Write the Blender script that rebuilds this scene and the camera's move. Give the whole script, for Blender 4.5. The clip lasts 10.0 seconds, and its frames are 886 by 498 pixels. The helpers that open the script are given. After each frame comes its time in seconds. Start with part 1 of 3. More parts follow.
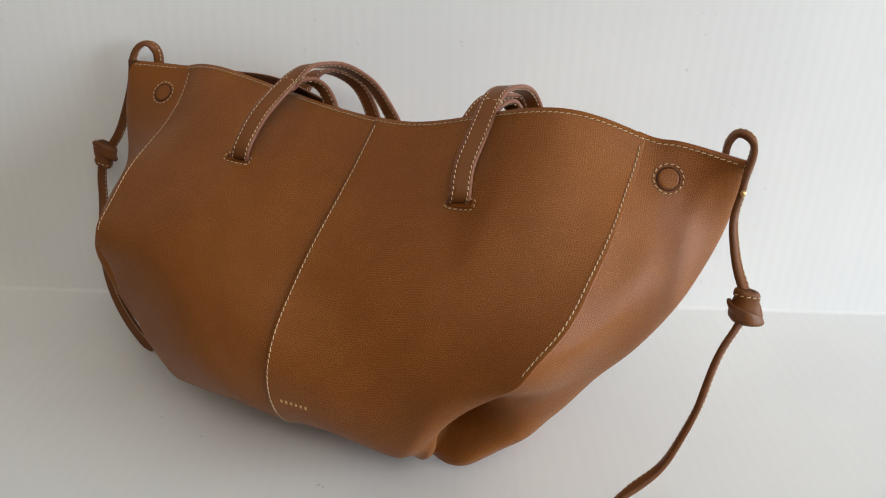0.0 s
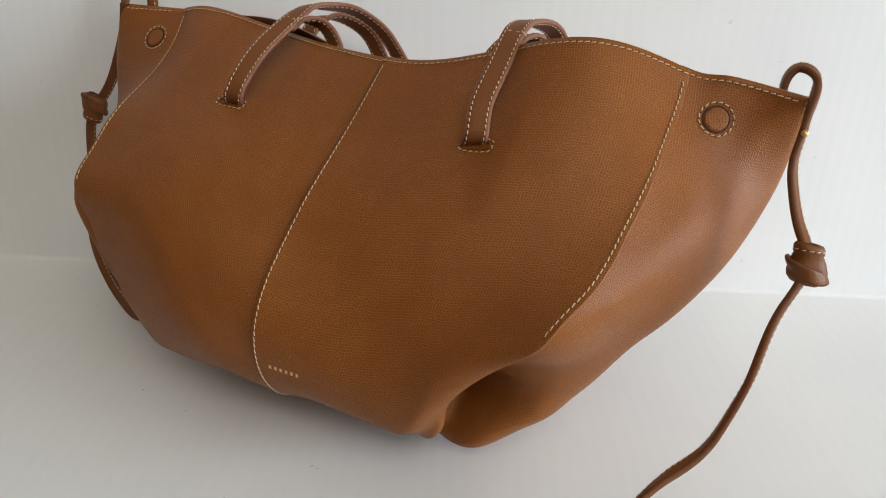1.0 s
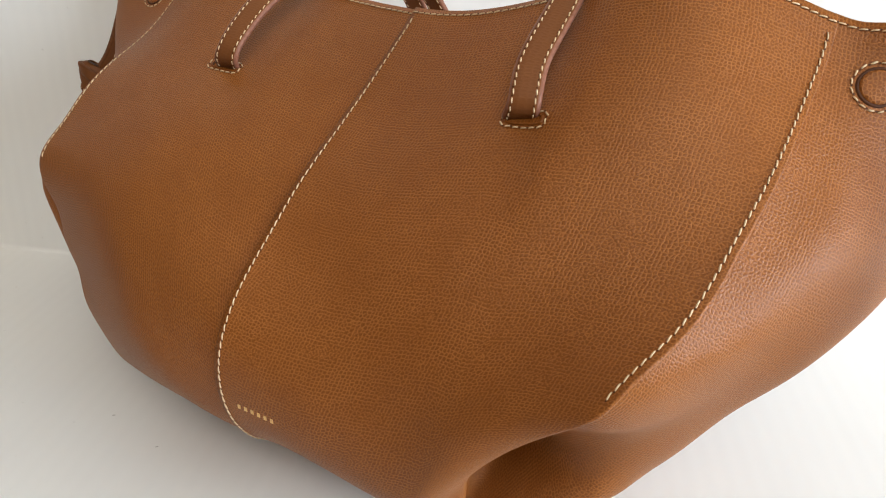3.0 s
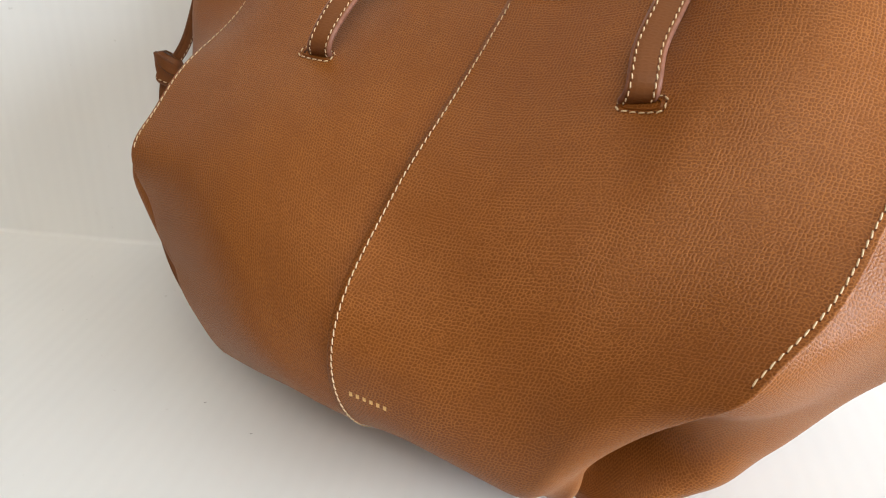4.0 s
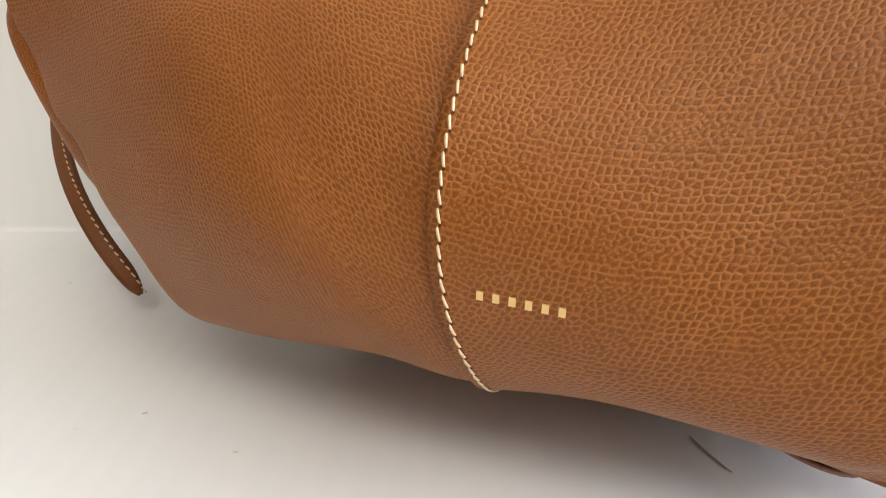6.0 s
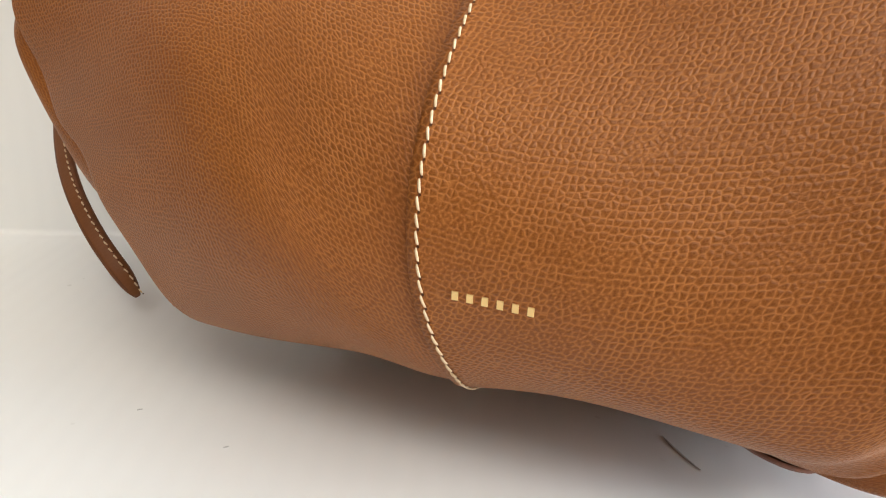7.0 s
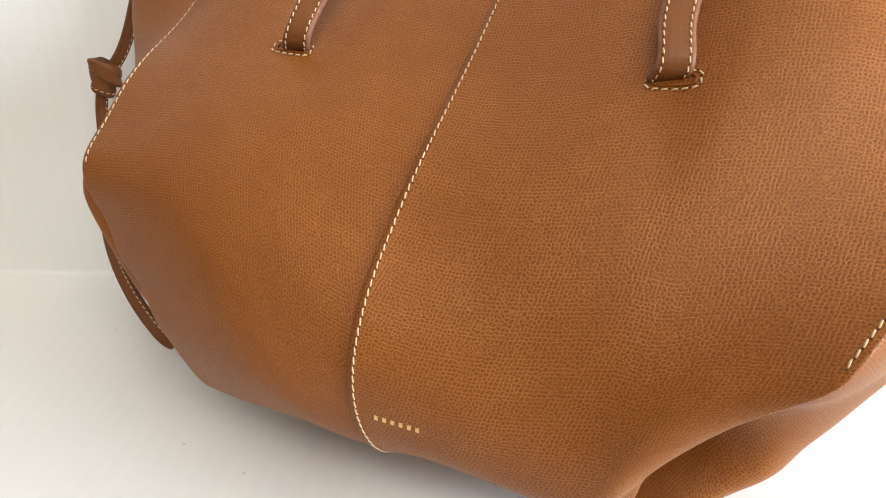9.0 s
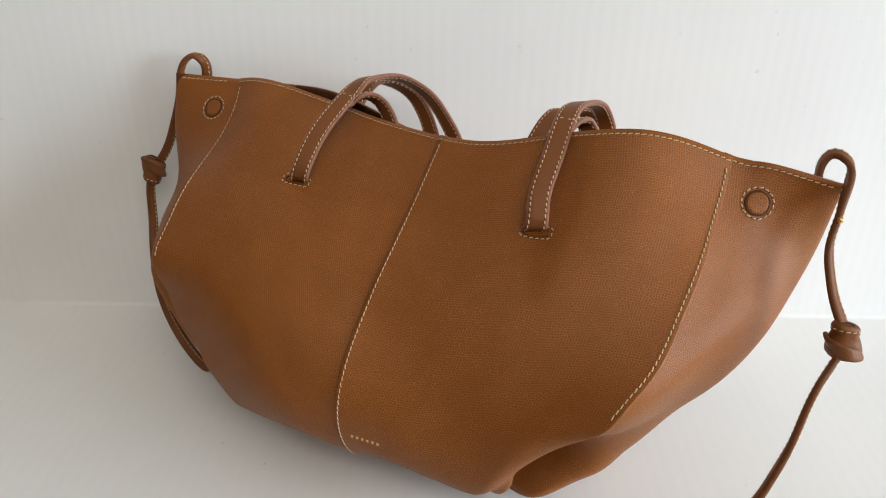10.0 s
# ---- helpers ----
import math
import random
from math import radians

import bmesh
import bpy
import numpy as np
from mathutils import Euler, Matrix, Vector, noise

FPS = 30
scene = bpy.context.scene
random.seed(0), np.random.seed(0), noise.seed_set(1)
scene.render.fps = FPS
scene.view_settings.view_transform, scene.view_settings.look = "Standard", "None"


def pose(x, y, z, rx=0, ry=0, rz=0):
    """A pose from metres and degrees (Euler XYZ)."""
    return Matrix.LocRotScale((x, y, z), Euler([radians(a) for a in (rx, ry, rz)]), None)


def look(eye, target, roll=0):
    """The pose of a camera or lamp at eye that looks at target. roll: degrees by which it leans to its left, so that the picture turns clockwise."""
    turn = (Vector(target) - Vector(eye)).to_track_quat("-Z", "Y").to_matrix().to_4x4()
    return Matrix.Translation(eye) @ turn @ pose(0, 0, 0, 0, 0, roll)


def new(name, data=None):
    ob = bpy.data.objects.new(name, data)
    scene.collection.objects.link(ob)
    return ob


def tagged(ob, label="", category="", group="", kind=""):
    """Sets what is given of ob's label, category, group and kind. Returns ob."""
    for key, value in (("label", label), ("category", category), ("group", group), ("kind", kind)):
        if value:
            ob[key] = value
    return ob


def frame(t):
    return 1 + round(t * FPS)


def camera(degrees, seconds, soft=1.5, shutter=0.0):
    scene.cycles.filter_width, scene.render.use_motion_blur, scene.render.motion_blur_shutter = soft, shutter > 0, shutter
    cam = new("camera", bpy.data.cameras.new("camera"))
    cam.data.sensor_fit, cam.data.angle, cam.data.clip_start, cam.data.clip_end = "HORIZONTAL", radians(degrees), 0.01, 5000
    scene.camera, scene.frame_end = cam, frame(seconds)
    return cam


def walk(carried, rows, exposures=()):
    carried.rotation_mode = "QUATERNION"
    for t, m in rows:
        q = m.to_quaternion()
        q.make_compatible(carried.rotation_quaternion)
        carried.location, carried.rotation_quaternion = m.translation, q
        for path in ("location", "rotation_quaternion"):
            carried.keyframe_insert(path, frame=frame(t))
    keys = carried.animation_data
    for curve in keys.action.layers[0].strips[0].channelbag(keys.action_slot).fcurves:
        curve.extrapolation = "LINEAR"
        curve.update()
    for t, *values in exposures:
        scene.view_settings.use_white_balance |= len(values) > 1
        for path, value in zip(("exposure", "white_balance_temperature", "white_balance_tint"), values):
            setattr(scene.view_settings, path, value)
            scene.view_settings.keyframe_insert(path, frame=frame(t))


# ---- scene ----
cam = camera(62.44, 10.0, soft=1.1)
PATH = [
    (0.0, look((-0.0187, -0.6741, 0.4229), (-0.0117, -0.2768, 0.2116), 2.25)),
    (0.5, look((-0.0178, -0.6613, 0.3961), (-0.0133, -0.2620, 0.1886), 2.43)),
    (1.0, look((-0.0117, -0.6369, 0.3593), (-0.0171, -0.2367, 0.1536), 2.38)),
    (1.5, look((0.0080, -0.5990, 0.3300), (-0.0121, -0.1986, 0.1257), 2.27)),
    (2.0, look((0.0234, -0.5647, 0.3217), (-0.0135, -0.1639, 0.1204), 1.98)),
    (2.2, look((0.0244, -0.5554, 0.3203), (-0.0164, -0.1547, 0.1196), 2.01)),
    (3.3, look((-0.0010, -0.5224, 0.3034), (-0.0610, -0.1270, 0.0971), 1.26)),
    (3.5, look((-0.0080, -0.5223, 0.3043), (-0.0713, -0.1288, 0.0955), 1.06)),
    (4.0, look((-0.0342, -0.5321, 0.3049), (-0.0987, -0.1396, 0.0945), 0.41)),
    (4.5, look((-0.0797, -0.5328, 0.2924), (-0.1309, -0.1375, 0.0835), -0.79)),
    (5.0, look((-0.1273, -0.4830, 0.2383), (-0.1561, -0.0809, 0.0383), -1.85)),
    (5.5, look((-0.1286, -0.4297, 0.1621), (-0.1472, -0.0164, -0.0149), -0.90)),
    (5.7, look((-0.1272, -0.4183, 0.1505), (-0.1443, -0.0018, -0.0190), -0.78)),
    (6.8, look((-0.1177, -0.4245, 0.1508), (-0.1369, -0.0033, -0.0065), -0.36)),
    (7.0, look((-0.1182, -0.4296, 0.1529), (-0.1350, -0.0080, -0.0036), -0.03)),
    (7.5, look((-0.1170, -0.4308, 0.1520), (-0.1295, -0.0089, -0.0042), 0.72)),
    (8.0, look((-0.1186, -0.4322, 0.1534), (-0.1295, -0.0124, -0.0082), 0.81)),
    (8.5, look((-0.1151, -0.4423, 0.1650), (-0.1257, -0.0262, -0.0060), 1.23)),
    (8.7, look((-0.1031, -0.4534, 0.1966), (-0.1212, -0.0467, 0.0050), -0.74)),
    (8.8, look((-0.0974, -0.4723, 0.2261), (-0.1122, -0.0680, 0.0290), -0.58)),
    (9.0, look((-0.0863, -0.5123, 0.2866), (-0.0973, -0.1113, 0.0827), -0.04)),
    (9.2, look((-0.0734, -0.5472, 0.3353), (-0.0853, -0.1487, 0.1266), 0.04)),
    (9.5, look((-0.0625, -0.5895, 0.3887), (-0.0713, -0.1939, 0.1746), 0.51)),
    (10.0, look((-0.0580, -0.6358, 0.4461), (-0.0612, -0.2471, 0.2193), 0.80)),
]
walk(cam, PATH, exposures=[(0.0, -0.43), (1.0, -0.39), (2.2, 0.0), (3.3, 0.22), (4.5, 0.44), (5.5, 0.63), (8.5, 0.78), (9.0, 0.68), (9.5, 0.05), (10.0, -0.2)])

# ---------------------------------------------------------------- light
world = bpy.data.worlds.new("world")
scene.world = world
world.use_nodes = True
sky = world.node_tree.nodes.new("ShaderNodeTexSky")
sky.sky_type, sky.sun_disc = "NISHITA", False
sky.sun_elevation, sky.sun_rotation = radians(40), radians(120)
world.node_tree.links.new(sky.outputs[0], world.node_tree.nodes["Background"].inputs[0])
world.node_tree.nodes["Background"].inputs[1].default_value = 0.08


def area_lamp(name, eye, target, width, height, watts, colour):
    data = bpy.data.lights.new(name, "AREA")
    data.shape, data.size, data.size_y, data.energy, data.color = "RECTANGLE", width, height, watts, colour
    ob = new(name, data)
    ob.matrix_world = look(eye, target)
    return ob


# cool daylight through the unseen opening on the right
area_lamp("offscreen_light", (2.36, -1.2, 0.75), (0, -1.2, 0.75), 1.7, 1.2, 106, (0.79, 0.895, 1.0))
# added warm fill, set in an unseen opening high in front
area_lamp("offscreen_light", (0.45, -2.06, 2.25), (0.45, 0, 2.25), 2.0, 1.1, 40, (1.0, 0.93, 0.80))


# ---------------------------------------------------------------- materials
def material(name, colour, rough=0.5, metal=0.0, spec=0.5):
    m = bpy.data.materials.new(name)
    m.use_nodes = True
    b = m.node_tree.nodes["Principled BSDF"]
    b.inputs["Base Color"].default_value = (*colour, 1)
    b.inputs["Roughness"].default_value = rough
    b.inputs["Metallic"].default_value = metal
    b.inputs["Specular IOR Level"].default_value = spec
    return m


class Nodes:
    """Short-hand for building a node tree."""

    def __init__(self, m):
        self.tree = m.node_tree
        self.shader = m.node_tree.nodes["Principled BSDF"]

    def add(self, kind, **values):
        n = self.tree.nodes.new("ShaderNode" + kind)
        for key, v in values.items():
            if key == "op":
                n.operation = v
            elif key == "feature":
                n.feature = v
            elif key == "wave":
                n.bands_direction = v
            else:
                n.inputs[key.replace("_", " ")].default_value = v
        return n

    def link(self, a, out, b, into):
        self.tree.links.new(a.outputs[out], b.inputs[into])

    def mix(self, factor, a, b):
        n = self.tree.nodes.new("ShaderNodeMix")
        n.data_type = "RGBA"
        for k, v in ((6, a), (7, b)):
            if isinstance(v, tuple):
                n.inputs[k].default_value = (*v, 1)
            else:
                self.tree.links.new(v, n.inputs[k])
        self.tree.links.new(factor, n.inputs[0])
        return n.outputs[2]

    def ramp(self, value, low, high, a=0.0, b=1.0):
        n = self.add("MapRange")
        n.inputs[1].default_value, n.inputs[2].default_value = low, high
        n.inputs[3].default_value, n.inputs[4].default_value = a, b
        self.tree.links.new(value, n.inputs[0])
        return n.outputs[0]


TAN = (0.202, 0.0560, 0.0038)
TAN_DARK = (0.158, 0.0440, 0.0034)
TAN_LIGHT = (0.440, 0.165, 0.042)


def patch_of(n, uv):
    """Slow drift from grid-like to pebble-like grain."""
    t = n.add("TexNoise", Scale=60.0, Detail=2.0)
    n.link(uv, 0, t, "Vector")
    return t


def leather(name, cell, crease_amount, relief, rough, base=TAN, dark=TAN_DARK, light=TAN_LIGHT):
    """Pebbled calf leather: small cells parted by paler creases, on metric UVs."""
    m = material(name, base, rough, spec=0.31)
    n = Nodes(m)
    uv = n.add("UVMap")
    warp = n.add("TexNoise", Scale=0.22 / cell, Detail=2.0)
    n.link(uv, 0, warp, "Vector")
    off = n.add("VectorMath", op="SCALE")
    off.inputs["Scale"].default_value = cell * 0.5
    n.link(warp, "Color", off, 0)
    warped = n.add("VectorMath", op="ADD")
    n.link(uv, 0, warped, 0)
    n.link(off, 0, warped, 1)
    ripple = n.add("TexNoise", Scale=0.9 / cell, Detail=1.0)
    n.link(uv, 0, ripple, "Vector")
    shake = n.add("VectorMath", op="SCALE")
    shake.inputs["Scale"].default_value = cell * 0.95
    n.link(ripple, "Color", shake, 0)
    netted = n.add("VectorMath", op="ADD")
    n.link(warped, 0, netted, 0)
    n.link(shake, 0, netted, 1)
    axes = n.add("SeparateXYZ")
    n.link(netted, 0, axes, 0)
    lines = []
    for axis, size in ((0, cell), (1, cell * 0.92)):
        count = n.add("Math", op="DIVIDE")
        count.inputs[1].default_value = size
        n.link(axes, axis, count, 0)
        fold = n.add("Math", op="PINGPONG")
        fold.inputs[1].default_value = 0.5
        n.link(count, 0, fold, 0)
        lines.append(fold)
    net = n.add("Math", op="SMOOTH_MIN")
    net.inputs[2].default_value = 0.12
    n.link(lines[0], 0, net, 0)
    n.link(lines[1], 0, net, 1)
    pebbles = n.add("TexVoronoi", feature="DISTANCE_TO_EDGE", Scale=0.95 / cell, Randomness=0.62)
    n.link(warped, 0, pebbles, "Vector")
    blend = n.add("Mix")
    n.tree.links.new(n.ramp(patch_of(n, uv).outputs[0], 0.40, 0.62, 0.62, 0.90), blend.inputs[0])
    n.link(net, 0, blend, 2)
    n.link(pebbles, "Distance", blend, 3)
    cells = blend
    fine = n.add("TexVoronoi", feature="DISTANCE_TO_EDGE", Scale=2.1 / cell, Randomness=0.9)
    n.link(warped, 0, fine, "Vector")
    body = n.add("TexNoise", Scale=9.0, Detail=4.0)
    n.link(uv, 0, body, "Vector")
    pores = n.add("TexNoise", Scale=3.0 / cell, Detail=3.0)
    n.link(uv, 0, pores, "Vector")
    patch = n.add("TexNoise", Scale=38.0, Detail=2.0)
    n.link(uv, 0, patch, "Vector")
    crease = n.ramp(cells.outputs[0], 0.0, 0.24, 1.0, 0.0)
    small = n.ramp(fine.outputs["Distance"], 0.0, 0.14, 0.30, 0.0)
    both = n.add("Math", op="MAXIMUM")
    n.tree.links.new(crease, both.inputs[0])
    n.tree.links.new(small, both.inputs[1])
    strength = n.ramp(patch.outputs[0], 0.32, 0.66, crease_amount * 0.75, crease_amount)
    lined = n.add("Math", op="MULTIPLY")
    n.link(both, 0, lined, 0)
    n.tree.links.new(strength, lined.inputs[1])
    tone = n.mix(n.ramp(body.outputs[0], 0.2, 0.8), dark, base)
    tone = n.mix(n.ramp(pores.outputs[0], 0.35, 0.8, 0.0, 0.35), tone, base)
    n.tree.links.new(n.mix(lined.outputs[0], tone, light), n.shader.inputs["Base Color"])
    # creases lie lower than the cells
    dome = n.ramp(cells.outputs[0], 0.0, 0.30)
    dent = n.ramp(fine.outputs["Distance"], 0.0, 0.25, 0.0, 0.15)
    height = n.add("Math", op="ADD")
    n.tree.links.new(dome, height.inputs[0])
    n.tree.links.new(dent, height.inputs[1])
    bump = n.add("Bump", Strength=relief, Distance=cell * 0.2)
    n.link(height, 0, bump, "Height")
    n.link(bump, 0, n.shader, "Normal")
    n.tree.links.new(n.ramp(pores.outputs[0], 0.3, 0.7, rough - 0.06, rough + 0.10), n.shader.inputs["Roughness"])
    return m


def speckled(name, a, b, scale, rough, relief=0.0, metal=0.0):
    """A plain surface with a fine mottling of two tones and a little relief."""
    m = material(name, a, rough, metal, 0.25)
    n = Nodes(m)
    co = n.add("TexCoord")
    t = n.add("TexNoise", Scale=scale, Detail=4.0)
    n.link(co, "Object", t, "Vector")
    n.tree.links.new(n.mix(n.ramp(t.outputs[0], 0.35, 0.68), a, b), n.shader.inputs["Base Color"])
    n.tree.links.new(n.ramp(t.outputs[0], 0.3, 0.7, rough - 0.05, rough + 0.08), n.shader.inputs["Roughness"])
    if relief:
        bump = n.add("Bump", Strength=relief, Distance=0.0006)
        n.link(t, 0, bump, "Height")
        n.link(bump, 0, n.shader, "Normal")
    return m


def fluted_board(name, a, b):
    """White fluted plastic sheet: faint parallel ribs across, scuffs and a soft sheen."""
    m = material(name, a, 0.42, spec=0.4)
    n = Nodes(m)
    co = n.add("TexCoord")
    stretch = n.add("Mapping")
    stretch.inputs["Scale"].default_value = (1.0, 0.05, 0.05)
    n.link(co, "Object", stretch, "Vector")
    ribs = n.add("TexWave", wave="X", Scale=27.0, Distortion=0.6, Detail=2.0)
    n.link(stretch, 0, ribs, "Vector")
    drift = n.add("TexNoise", Scale=26.0, Detail=3.0)
    n.link(stretch, 0, drift, "Vector")
    cloud = n.add("TexNoise", Scale=5.0, Detail=3.0)
    n.link(co, "Object", cloud, "Vector")
    scuff = n.add("TexNoise", Scale=120.0, Detail=2.0)
    n.link(co, "Object", scuff, "Vector")
    tone = n.mix(n.ramp(cloud.outputs[0], 0.3, 0.7), a, b)
    ribbed = n.add("Math", op="MULTIPLY")
    n.link(ribs, "Fac", ribbed, 0)
    n.tree.links.new(n.ramp(drift.outputs[0], 0.35, 0.7, 0.02, 0.08), ribbed.inputs[1])
    tone = n.mix(ribbed.outputs[0], tone, tuple(c * 0.82 for c in a))
    tone = n.mix(n.ramp(scuff.outputs[0], 0.735, 0.80, 0.0, 0.35), tone, (0.42, 0.40, 0.38))
    n.tree.links.new(tone, n.shader.inputs["Base Color"])
    bump = n.add("Bump", Strength=0.08, Distance=0.0006)
    n.link(ribs, "Fac", bump, "Height")
    n.link(bump, 0, n.shader, "Normal")
    n.tree.links.new(n.ramp(drift.outputs[0], 0.3, 0.7, 0.34, 0.5), n.shader.inputs["Roughness"])
    return m


LEATHER = leather("pebbled_leather", 0.00165, 0.76, 0.45, 0.42)
CORD_EDGE = speckled("cord_edge", (0.120, 0.040, 0.012), (0.155, 0.054, 0.017), 300, 0.5)
STRAP = leather("strap_leather", 0.0016, 0.15, 0.2, 0.46, (0.185, 0.062, 0.015), (0.15, 0.048, 0.011), (0.28, 0.11, 0.035))
EDGE = speckled("edge_paint", (0.21, 0.086, 0.052), (0.28, 0.122, 0.080), 400, 0.38)
LINING = speckled("suede_lining", (0.075, 0.026, 0.010), (0.11, 0.040, 0.016), 300, 0.85, 0.4)
THREAD = speckled("thread", (0.58, 0.42, 0.25), (0.73, 0.57, 0.38), 900, 0.65, 0.3)
# dark tone that stands for the shade inside holes and slits
HOLE_SHADE = speckled("groove_shade", (0.060, 0.020, 0.007), (0.085, 0.028, 0.010), 300, 0.6)
GOLD = material("gold_foil", (0.80, 0.55, 0.24), 0.34, 1.0)
BOARD = fluted_board("fluted_board", (0.74, 0.74, 0.74), (0.79, 0.785, 0.775))
# tones of the unseen room, chosen for how much light it bounces
PAINT = speckled("unseen_wall_paint", (0.26, 0.22, 0.17), (0.30, 0.26, 0.20), 30, 0.8)
WHITE = speckled("unseen_ceiling_paint", (0.76, 0.73, 0.67), (0.80, 0.77, 0.71), 30, 0.8)
WOOD = speckled("unseen_room_floor", (0.20, 0.135, 0.085), (0.27, 0.19, 0.125), 12, 0.5)


# ---------------------------------------------------------------- mesh helpers
def part(name, bm, mats, parent=None, label=""):
    """Links a bmesh as one mesh object under a thing or a part."""
    me = bpy.data.meshes.new(name)
    bm.to_mesh(me)
    bm.free()
    for m in mats if isinstance(mats, (list, tuple)) else [mats]:
        me.materials.append(m)
    ob = new(name, me)
    ob.parent = parent
    return tagged(ob, label)


def raw(name, verts, faces, mats, parent=None, label="", smooth=True, slots=None, uvs=None):
    me = bpy.data.meshes.new(name)
    me.from_pydata([tuple(map(float, v)) for v in verts], [], faces)
    for m in mats if isinstance(mats, (list, tuple)) else [mats]:
        me.materials.append(m)
    me.polygons.foreach_set("use_smooth", [smooth] * len(faces))
    if slots is not None:
        me.polygons.foreach_set("material_index", slots)
    if uvs is not None:
        layer = me.uv_layers.new(name="UVMap")
        idx = np.empty(len(me.loops), dtype=np.int32)
        me.loops.foreach_get("vertex_index", idx)
        layer.data.foreach_set("uv", np.asarray(uvs, dtype=np.float32)[idx].ravel())
    me.update()
    ob = new(name, me)
    ob.parent = parent
    return tagged(ob, label)


def box(bm, a, b, bevel=0.0):
    r = bmesh.ops.create_cube(bm, size=1)
    for v in r["verts"]:
        v.co = Vector([(a[i] + b[i]) / 2 + v.co[i] * (b[i] - a[i]) for i in range(3)])
    if bevel:
        edges = {e for v in r["verts"] for e in v.link_edges}
        bmesh.ops.bevel(bm, geom=list(edges), offset=bevel, segments=2, affect="EDGES")


def unit(v):
    v = np.asarray(v, float)
    return v / np.maximum(np.linalg.norm(v, axis=-1, keepdims=True), 1e-12)


def spline(points, n, knots=None):
    """n samples at even steps of length on a natural cubic spline through the points."""
    p = np.asarray(points, float)
    t = np.r_[0, np.cumsum(np.linalg.norm(np.diff(p, axis=0), axis=1))] if knots is None else np.asarray(knots, float)
    h = np.diff(t)
    k = len(p)
    a = np.eye(k)
    rhs = np.zeros_like(p)
    for i in range(1, k - 1):
        a[i, i - 1], a[i, i], a[i, i + 1] = h[i - 1], 2 * (h[i - 1] + h[i]), h[i]
        rhs[i] = 6 * ((p[i + 1] - p[i]) / h[i] - (p[i] - p[i - 1]) / h[i - 1])
    c = np.linalg.solve(a, rhs)

    def value(s):
        i = np.clip(np.searchsorted(t, s, side="right") - 1, 0, k - 2)
        u, w, hh = (t[i + 1] - s)[:, None], (s - t[i])[:, None], h[i][:, None]
        return c[i] * u ** 3 / (6 * hh) + c[i + 1] * w ** 3 / (6 * hh) + (p[i] / hh - c[i] * hh / 6) * u + (p[i + 1] / hh - c[i + 1] * hh / 6) * w

    if knots is not None:
        return value(np.asarray(n, float))
    q = value(np.linspace(0, t[-1], 40 * k))
    d = np.r_[0, np.cumsum(np.linalg.norm(np.diff(q, axis=0), axis=1))]
    return value(np.interp(np.linspace(0, d[-1], n), d, np.linspace(0, t[-1], 40 * k)))


ROWS, STEP = 96, 24


def loft(columns, step=STEP):
    """A grid [row, column, xyz] through column curves that run from the rim down."""
    cols = np.array([spline(c, ROWS) if len(c) != ROWS else np.asarray(c) for c in columns])
    gaps = np.linalg.norm(np.diff(cols, axis=0), axis=2).mean(axis=1)
    t = np.r_[0, np.cumsum(gaps)]
    s = np.concatenate([np.linspace(t[i], t[i + 1], step, endpoint=False) for i in range(len(t) - 1)] + [[t[-1]]])
    return np.array([spline(cols[:, r], s, t) for r in range(ROWS)])


def normals(g, outward):
    du, dv = np.gradient(g, axis=1), np.gradient(g, axis=0)
    n = unit(np.cross(du, dv))
    return n * np.sign((n * np.asarray(outward)).sum(-1).mean())


def lengths(g):
    u = np.zeros(g.shape[:2])
    v = np.zeros(g.shape[:2])
    u[:, 1:] = np.cumsum(np.linalg.norm(np.diff(g, axis=1), axis=2), axis=1)
    v[1:] = np.cumsum(np.linalg.norm(np.diff(g, axis=0), axis=2), axis=0)
    u += -u[:, u.shape[1] // 2][:, None]
    return np.stack([u, v], -1)


def shell(name, g, n, thick, mats, parent, label="", shift=(0, 0)):
    """A leather panel: the grid as its outer face, a lining behind, closed edges."""
    r, c = g.shape[:2]
    verts = np.concatenate([g.reshape(-1, 3), (g - n * thick).reshape(-1, 3)])
    uv = lengths(g).reshape(-1, 2) + np.asarray(shift)
    at = lambda i, j, k=0: k * r * c + i * c + j
    faces, slots = [], []
    flip = (np.cross(g[r // 2, 1 + c // 2] - g[r // 2, c // 2], g[1 + r // 2, c // 2] - g[r // 2, c // 2]) * n[r // 2, c // 2]).sum() < 0
    for i in range(r - 1):
        for j in range(c - 1):
            q = [at(i, j), at(i, j + 1), at(i + 1, j + 1), at(i + 1, j)]
            w = [x + r * c for x in q]
            faces += [q[::-1], w] if flip else [q, w[::-1]]
            slots += [0, 1]
    ring = [(0, j) for j in range(c)] + [(i, c - 1) for i in range(1, r)] + [(r - 1, j) for j in range(c - 2, -1, -1)] + [(i, 0) for i in range(r - 2, 0, -1)]
    for a, b in zip(ring, ring[1:] + ring[:1]):
        q = [at(*a), at(*b), at(*b, 1), at(*a, 1)]
        faces.append(q if flip else q[::-1])
        slots.append(2)
    return raw(name, verts, faces, mats, parent, label, True, slots, np.concatenate([uv, uv]))


